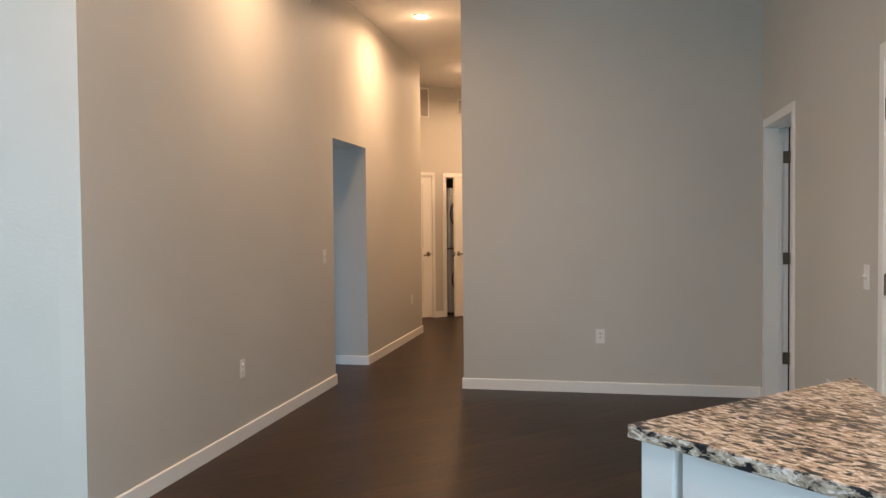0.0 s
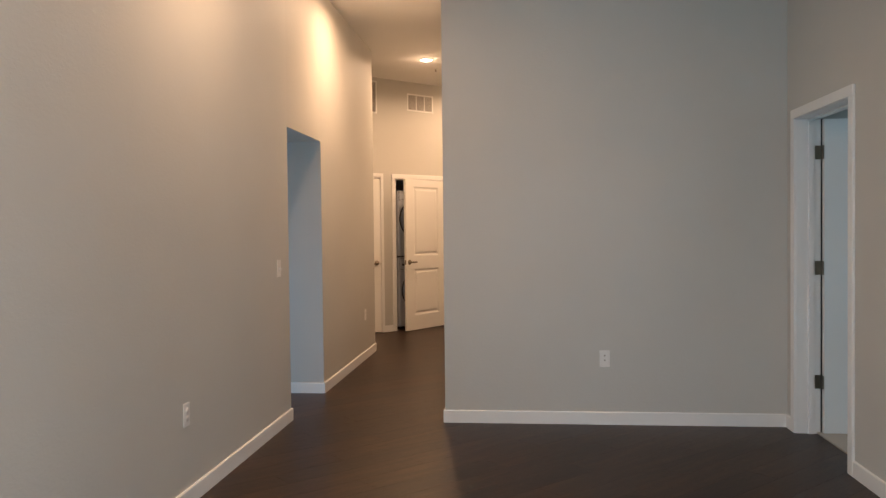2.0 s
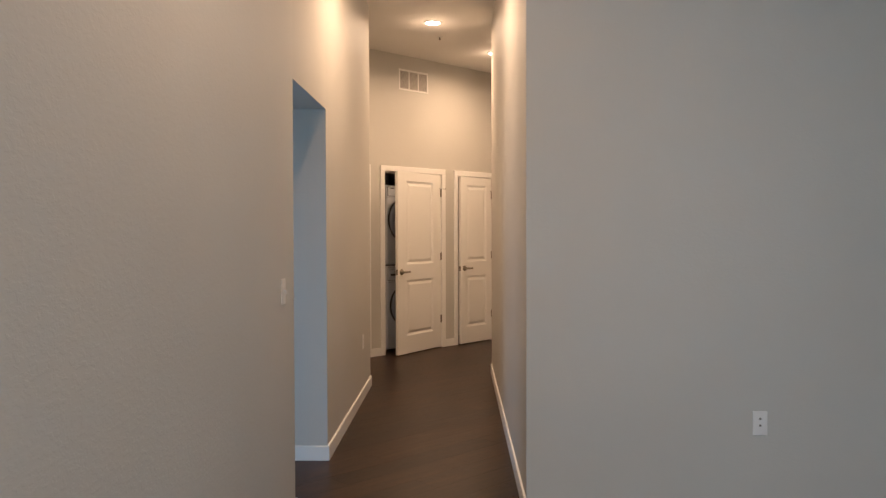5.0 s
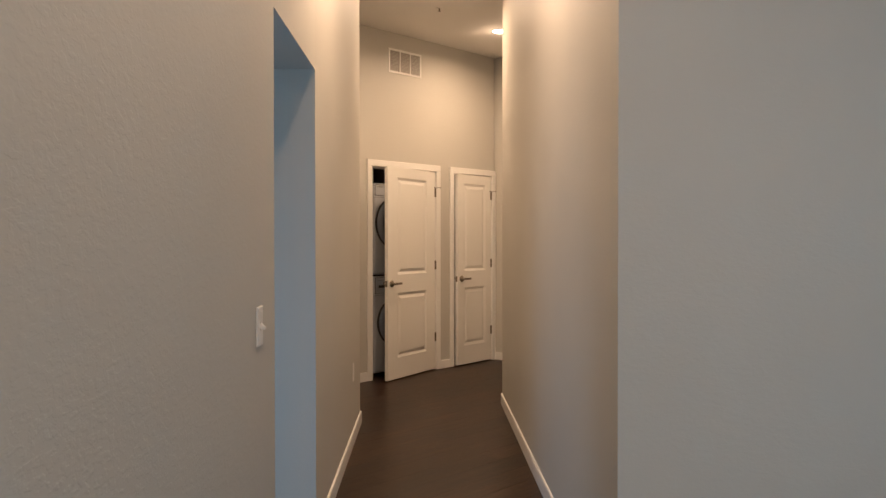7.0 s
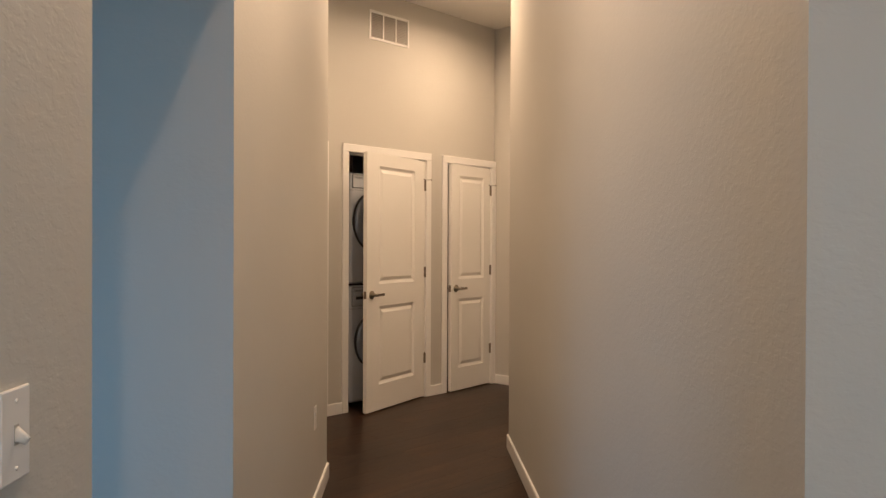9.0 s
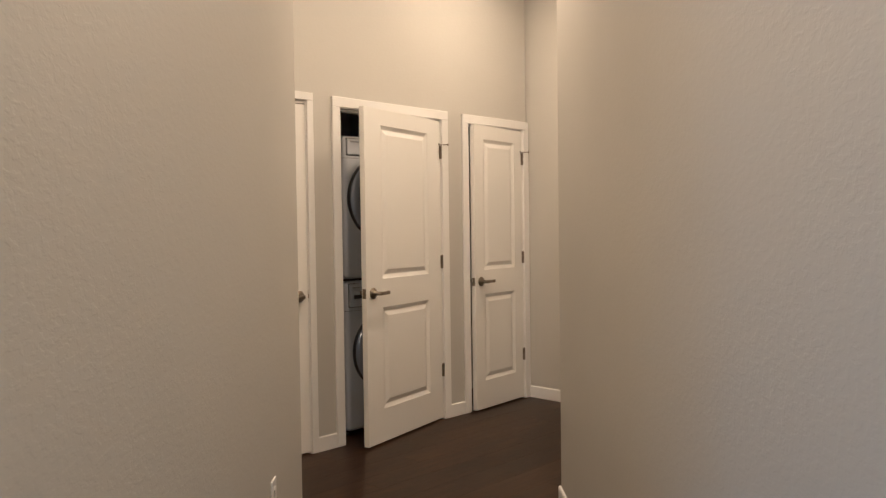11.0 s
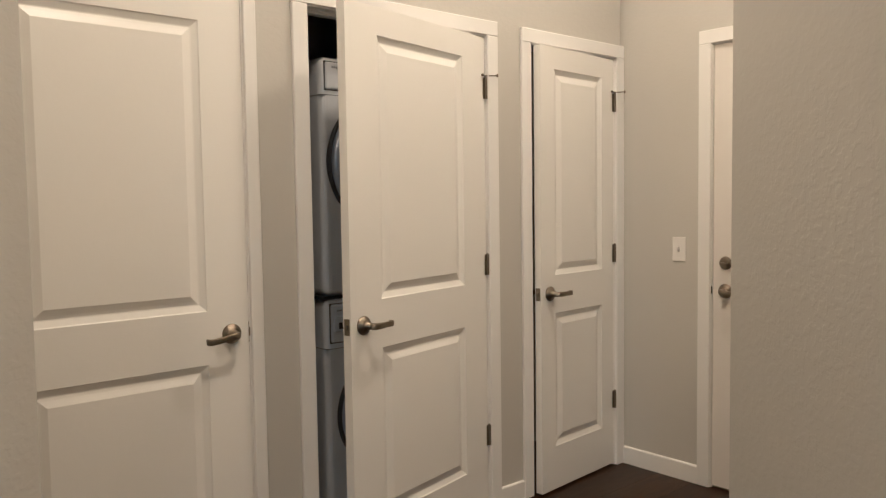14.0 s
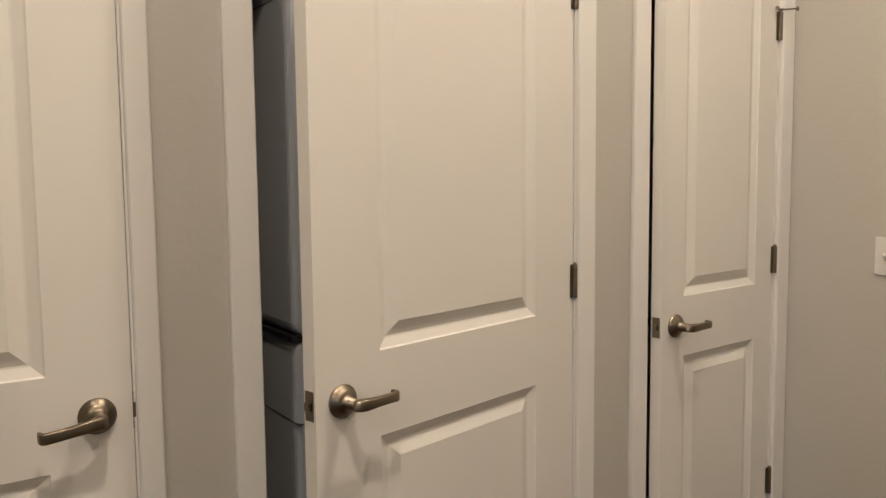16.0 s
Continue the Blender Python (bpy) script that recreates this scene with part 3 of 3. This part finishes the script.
def entry_door():
    a, b = clear(*E1)
    w = b - a - 0.006
    top = empty("door_6", SW @ pose(b - 0.003, 0.003, 0), "closed off-white steel entry door with a lever and a deadbolt", "door")
    rings = [(0.006, -0.004), (0.014, 0.002), (0.022, -0.003), (0.031, 0.006), (0.044, 0.008), (0.082, 0.001)]
    panels = [(0.162, w - 0.162, 0.263, 0.846), (0.162, w - 0.162, 1.062, 1.975)]
    part("door_leaf", leaf_mesh(w, 2.035, 0.044, -1, panels, rings), MAT_STEELDOOR, top)
    lever(top, w - 0.064, 0.930, -1, -1, 0.044, 0.004)
    bolt = part("deadbolt", lathe([(0.030, 0.0), (0.031, 0.003), (0.027, 0.012), (0.021, 0.016), (0.0, 0.017)], 32), MAT_NICKEL, top, "satin nickel deadbolt rose with thumb turn", m=pose(-(w - 0.064), 0, 1.058, 90))
    part("thumb_turn", box(-0.017, -0.0035, 0.015, 0.017, 0.0035, 0.030, 0.002, 2), MAT_NICKEL, bolt)
    for z in (1.832, 1.084, 0.341):
        hinge(top, z, -1, 0.044)
    return top


entry_door()
strike(f4, clear(*E1)[0] - (E1[0] + E1[1]) / 2, 0.03, 0.930, 1)
strike(f1, clear(*D1)[1] - (D1[0] + D1[1]) / 2, 0.012, 0.930, -1)
part("strike_lip", box(clear(*E1)[0] - (E1[0] + E1[1]) / 2 - 0.004, -0.003, 0.912, clear(*E1)[0] - (E1[0] + E1[1]) / 2 + 0.002, 0.0, 0.948, 0.001), MAT_BLACK, f4, "dark strike plate lip")
part("strike_lip", box(clear(*D1)[1] - (D1[0] + D1[1]) / 2 - 0.002, -0.003, 0.916, clear(*D1)[1] - (D1[0] + D1[1]) / 2 + 0.0035, 0.0, 0.944, 0.001), MAT_NICKEL, f1, "small nickel strike plate lip")
strike(f2, clear(*D2)[0] - (D2[0] + D2[1]) / 2, 0.018, 0.930, 1)

# ---- laundry stack, in the closet wall's frame ----
LX0, LX1, LY = -1.680, -1.024, 0.118


def machine(name, z0, z1, label, panel, door_z, door_r):
    m = DW @ pose((LX0 + LX1) / 2, LY, 0)
    w = (LX1 - LX0) / 2
    top = empty(name, m, label, "laundry machine")
    part("cabinet_body", box(-w, 0.0, z0, w, 0.70, z1, 0.028, 4), MAT_ENAMEL, top)
    part("control_panel", box(-w + 0.018, -0.008, panel[0], w - 0.045, 0.02, panel[1], 0.007, 3), MAT_ENAMEL, top)
    part("seam", box(-w - 0.001, -0.0012, panel[2] - 0.0008, w + 0.001, 0.4, panel[2] + 0.0008), MAT_RING, top)
    part("panel_gap", box(-w + 0.015, -0.0015, panel[0] - 0.003, w - 0.042, 0.02, panel[1] + 0.003), MAT_RING, top)
    at = pose(-0.047, 0.004, door_z, 90)
    r = door_r
    ring = part("loading_door", lathe([(r, 0.0), (r, 0.016), (r - 0.004, 0.022), (r - 0.010, 0.022), (r - 0.011, 0.018)], 64), MAT_RING, top, "dark ring of the round loading door", m=at)
    part("trim", lathe([(r - 0.010, 0.018), (r - 0.018, 0.034), (r - 0.055, 0.044), (r - 0.085, 0.036), (r - 0.092, 0.026)], 64), MAT_BOWL_RIM, ring)
    part("glass", lathe([(r - 0.090, 0.028), (r - 0.11, 0.034), (r - 0.16, 0.040), (0.0, 0.044)], 64), MAT_BOWL, ring)
    return top


wm = machine("washing_machine", 0.03, 0.990, "silver-white front-loading washer beneath the dryer", (0.822, 0.970, 0.798), 0.527, 0.242)
part("detergent_drawer", box(-0.298, -0.014, 0.862, -0.13, 0.0, 0.925, 0.004, 2), MAT_ENAMEL, wm, "drawer front with a recessed pull")
part("drawer_pull", box(-0.283, -0.0155, 0.872, -0.15, -0.010, 0.900, 0.003, 1), MAT_RING, wm)
for k in range(4):
    part("foot", lathe([(0.02, 0.0), (0.02, 0.03), (0.0, 0.03)], 12), MAT_BLACK, wm, m=pose((-0.3, 0.3)[k % 2], (0.06, 0.64)[k // 2], 0.0))
dm = machine("tumble_dryer", 1.001, 1.908, "silver-white dryer stacked on the washer", (1.785, 1.888, 1.765), 1.513, 0.264)
for mm, z in ((wm, 0.945), (dm, 1.868)):
    bm = bmesh.new()
    for k in range(7):
        add_box(bm, -0.285 + k * 0.0105, -0.0092, z - 0.0035, -0.285 + k * 0.0105 + 0.006, -0.0070, z + 0.0035)
    part("badge", bm, MAT_CHROME, mm)
part("stacking_strip", box(-0.335, 0.01, 0.989, 0.335, 0.68, 1.002), MAT_BLACK, dm)

# ---- island ----
IT = Vector((1.177, 1.015))
poly = [(1.177, 1.015), (1.826, 1.664), (1.826, 1.365), (2.297, 0.894), (2.297, -0.105)]


def slab(pts, z0, z1, bevel):
    bm = bmesh.new()
    lo = [bm.verts.new((x, y, z0)) for x, y in pts]
    bm.faces.new(lo)
    up = bmesh.ops.extrude_face_region(bm, geom=bm.faces[:])["geom"]
    for v in up:
        if isinstance(v, bmesh.types.BMVert):
            v.co.z = z1
    if bevel:
        bmesh.ops.bevel(bm, geom=bm.edges[:], offset=bevel, segments=2, affect="EDGES", profile=0.6)
    return bm


IM = pose(IT.x, IT.y, 0, 0, 0, -45)     # local x along the front edge, y into the island
counter = tagged(obj("countertop", slab([tuple((IM.inverted() @ Vector((x, y, 0))).xy) for x, y in poly], 0.885, 0.915, 0.004), MAT_GRANITE, m=IM), "speckled tan, white and black polished granite countertop", "countertop")
isl = empty("kitchen_island", IM, "white painted kitchen island base under a granite top", "kitchen island")
part("leg", box(0.021, 0.020, 0.0, 0.112, 0.112, 0.884, 0.003), MAT_CABINET, isl)
part("apron", box(0.112, 0.050, 0.70, 0.130, 0.070, 0.884), MAT_CABINET, isl)
part("side_panel", box(0.130, 0.026, 0.0, 1.42, 0.046, 0.884, 0.002), MAT_CABINET, isl)
part("side_panel", box(0.030, 0.112, 0.10, 0.050, 0.88, 0.884, 0.002), MAT_CABINET, isl)
part("body", box(0.130, 0.047, 0.09, 1.02, 0.42, 0.884), MAT_CABINET, isl)
part("plinth", box(0.20, 0.10, 0.0, 1.02, 0.40, 0.09), MAT_DARK, isl)

# ---- switches, outlets ----


def plate(name, m, label, toggle=None, group="", jacks=False):
    """Wall plate in a wall frame at m, room at -y."""
    top = empty(name, m, label, "light switch" if toggle else "wall plate" if jacks else "outlet", group=group)
    part("cover_plate", box(-0.035, -0.006, -0.0575, 0.035, 0.0, 0.0575, 0.0025, 2), MAT_PLATE, top)
    if jacks:
        for z in (-0.010, 0.022):
            jack = part("jack", lathe([(0.0052, 0.0), (0.0052, 0.0015), (0.0042, 0.0018), (0.0042, 0.006), (0.0032, 0.006), (0.0032, 0.003), (0.0, 0.003)], 16), MAT_NICKEL, top, "small metal coaxial jack", m=pose(0, -0.006, z, 90))
        for z in (-0.046, 0.046):
            part("screw", lathe([(0.003, 0), (0.003, 0.0008), (0, 0.001)], 10), MAT_PLATE, top, m=pose(0, -0.006, z, 90))
        return top
    for z in (-0.0415, 0.0415) if toggle else (0.0,):
        part("screw", lathe([(0.003, 0), (0.003, 0.0008), (0, 0.001)], 10), MAT_PLATE, top, m=pose(0, -0.006, z, 90))
    if toggle:
        # Strip proud of the plate; its darker colour stands for the recess shade.
        part("slot", box(-0.0052, -0.0066, -0.0125, 0.0052, -0.0055, 0.0125), MAT_SHADED, top, "narrow slot round the toggle")
        part("toggle", sweep([(0, -0.004, 0), (0, -0.012, 0.003 * toggle), (0, -0.020, 0.008 * toggle)], [(0.005, 0.011), (0.0045, 0.007), (0.004, 0.005)], 12), MAT_PLATE, top)
    else:
        for z in (-0.0195, 0.0195):
            face = part("receptacle", lathe([(0.0, 0.0), (0.0172, 0.0), (0.0172, 0.0007), (0.0, 0.0009)], 24), MAT_PLATE, top, m=pose(0, -0.006, z, 90))
            bm = bmesh.new()
            add_box(bm, -0.0068, -0.0035, 0.0008, -0.0056, 0.0035, 0.0012)
            add_box(bm, 0.0056, -0.0035, 0.0008, 0.0068, 0.0025, 0.0012)
            add_box(bm, -0.0018, -0.0105, 0.0008, 0.0018, -0.0078, 0.0012)
            part("slot", bm, MAT_DARK, face)
    return top


plate("light_switch", L @ pose(5.396, 0, 1.106), "white toggle switch, flipped down, on the hall wall beside the opening", -1)
plate("light_switch", WF @ pose(-3.158, 0, 1.101), "white toggle switch on the main room wall", 1)
plate("light_switch", SW @ pose(0.330, 0, 1.113), "white toggle switch beside the entry door", 1)
plate("power_outlet", L @ pose(3.868, 0, 0.456), "white duplex outlet low on the hall wall", group="outlets")
plate("power_outlet", L @ pose(8.354, 0, 0.469), "white duplex outlet low near the hall corner", group="outlets")
plate("jack_plate", face_frame(0, YB, 0) @ pose(1.089, 0, 0.456), "white cover plate with two small metal jacks", jacks=True)
plate("power_outlet", WF @ pose(-3.777, 0, 0.449), "white duplex outlet low on the main room wall", group="outlets")

# ---- vents ----


def vent(name, m, w, h, cols, label):
    top = empty(name, m, label, "air vent")
    f = 0.020
    bm = bmesh.new()
    add_box(bm, 0, -0.008, 0, f, 0, h, 0.002)
    add_box(bm, w - f, -0.008, 0, w, 0, h, 0.002)
    add_box(bm, f, -0.008, 0, w - f, 0, f, 0.002)
    add_box(bm, f, -0.008, h - f, w - f, 0, h, 0.002)
    part("vent_frame", bm, MAT_TRIM, top)
    part("backing", box(f, -0.001, f, w - f, 0.0, h - f), MAT_GRILLE, top)
    cell = (w - 2 * f - 0.012 * (cols - 1)) / cols
    for c in range(cols):
        x0 = f + c * (cell + 0.012)
        if c:
            part("bar", box(x0 - 0.012, -0.0075, f, x0, 0, h - f), MAT_TRIM, top)
        n = max(4, int((h - 2 * f) / 0.0125))
        bm = bmesh.new()
        for k in range(n):
            z = f + (k + 0.5) * (h - 2 * f) / n
            v = [bm.verts.new(p) for p in ((x0, -0.0065, z - 0.0035), (x0 + cell, -0.0065, z - 0.0035), (x0 + cell, -0.0012, z + 0.0045), (x0, -0.0012, z + 0.0045), (x0, -0.0065, z - 0.0025), (x0 + cell, -0.0065, z - 0.0025), (x0 + cell, -0.0012, z + 0.0055), (x0, -0.0012, z + 0.0055))]
            for q in ((0, 1, 2, 3), (4, 5, 6, 7), (0, 1, 5, 4), (3, 2, 6, 7), (0, 3, 7, 4), (1, 2, 6, 5)):
                bm.faces.new([v[i] for i in q])
        part("louvre", bm, MAT_SHADED, top)
    return top


vent("air_vent", DW @ pose(-1.596, 0, 2.983), 0.448, 0.237, 3, "white rectangular air vent high above the laundry door")
vent("air_vent", DW @ pose(-2.094 - 0.44, 0, 2.903), 0.44, 0.428, 3, "large white return air vent high above the closed door")

# ---- downlights ----


def downlight(x, y):
    top = empty("downlight", pose(x, y, H), "round white recessed ceiling downlight, switched on", "ceiling light", group="downlights")
    part("trim_ring", lathe([(0.066, -0.004), (0.070, -0.010), (0.085, -0.008), (0.092, -0.002), (0.092, 0.0)], 40), MAT_TRIM, top)
    part("lens", lathe([(0.0, -0.022), (0.030, -0.020), (0.052, -0.014), (0.066, -0.005), (0.066, -0.001)], 32), MAT_LENS, top)
    return top


for x, y in DOWNLIGHTS:
    downlight(x, y)

# ---- sprinklers ----
side = empty("sprinkler", L @ pose(5.13, 0, 3.135), "white and brass sidewall sprinkler head high on the hall wall", "fire sprinkler")
part("escutcheon", lathe([(0.035, 0.0), (0.035, 0.003), (0.022, 0.012), (0.018, 0.02), (0.0, 0.02)], 24), MAT_PLATE, side, m=pose(0, 0, 0, 90))
part("frame", lathe([(0.009, 0.02), (0.009, 0.038), (0.013, 0.040), (0.013, 0.044), (0.0, 0.046)], 16), MAT_NICKEL, side, m=pose(0, 0, 0, 90))
bulb, bn, bl, bb = material("bulb_glass", (0.55, 0.10, 0.05), 0.1)
part("bulb", lathe([(0.0, 0.040), (0.003, 0.042), (0.003, 0.058), (0.0, 0.060)], 12), bulb, side, m=pose(0, 0, 0, 90))
part("deflector", box(-0.016, -0.070, -0.016, 0.016, -0.058, 0.012, 0.004, 2), MAT_PLATE, side)
part("guard", sweep([(0, -0.040, -0.012), (0, -0.052, -0.020), (0, -0.064, -0.012)], [(0.003, 0.003)] * 3, 8), MAT_PLATE, side)
pend = empty("sprinkler", pose(-0.53, 10.0, H), "small white pendent sprinkler on the ceiling", "fire sprinkler")
part("escutcheon", lathe([(0.030, 0.0), (0.030, -0.003), (0.015, -0.008), (0.0, -0.008)], 24), MAT_PLATE, pend)
part("frame", lathe([(0.006, -0.008), (0.006, -0.03), (0.012, -0.032), (0.012, -0.034), (0.0, -0.034)], 14), MAT_NICKEL, pend)

# ---- floor planks ----
floor = empty("floor", pose(0, 0, 0), "dark brown wood plank floor with a satin sheen", kind="structure")
PW, PL = 0.185, 1.22
FM = pose(0, 0, 0, 0, 0, ANG)
shared = None
count = 0
rest = bmesh.new()


def plank_bm(bm, ox, oy):
    g = 0.0002
    x0, x1, y0, y1 = ox + g, ox + PL - g, oy + g, oy + PW - g
    e = 0.0004
    lo = [bm.verts.new(p) for p in ((x0, y0, -0.012), (x1, y0, -0.012), (x1, y1, -0.012), (x0, y1, -0.012))]
    mi = [bm.verts.new(p) for p in ((x0, y0, -e), (x1, y0, -e), (x1, y1, -e), (x0, y1, -e))]
    up = [bm.verts.new(p) for p in ((x0 + e, y0 + e, 0), (x1 - e, y0 + e, 0), (x1 - e, y1 - e, 0), (x0 + e, y1 - e, 0))]
    for k in range(4):
        q = (k + 1) % 4
        bm.faces.new((lo[k], lo[q], mi[q], mi[k]))
        bm.faces.new((mi[k], mi[q], up[q], up[k]))
    bm.faces.new(up)


def seen_floor(x, y):
    return (-1.25 < x < 2.5 and 2.2 < y < 5.9) or (-1.3 < x < 0.15 and 5.0 < y < 9.6) or (-2.3 < x < 1.2 and 8.8 < y < 12.2 and y < x + 12.0)


for r in range(-40, 90):
    shift = (r * 0.37) % 1.0 * PL
    for c in range(-8, 16):
        ox, oy = c * PL + shift, r * PW
        mid = FM @ Vector((ox + PL / 2, oy + PW / 2, 0))
        if not (WEST - 0.8 < mid.x < 5.4 and SOUTH - 0.5 < mid.y < 14.5):
            continue
        ends = [FM @ Vector((ox + PL * k, oy + PW / 2, 0)) for k in (0.05, 0.35, 0.65, 0.95)]
        if count < 300 and any(seen_floor(p.x, p.y) for p in ends):
            if shared is None:
                bm = bmesh.new()
                plank_bm(bm, -PL / 2, -PW / 2)
                one = part("plank", bm, MAT_WOOD, floor)
                shared = one.data
            else:
                one = new("plank", shared)
                one.parent = floor
            one.matrix_basis = Matrix.Translation(mid) @ pose(0, 0, 0, 0, 0, ANG)
            count += 1
        else:
            plank_bm(rest, ox, oy)
obj("plank_field", rest, MAT_WOOD, m=FM, kind="stuff", label="dark brown wood planks out of sight")
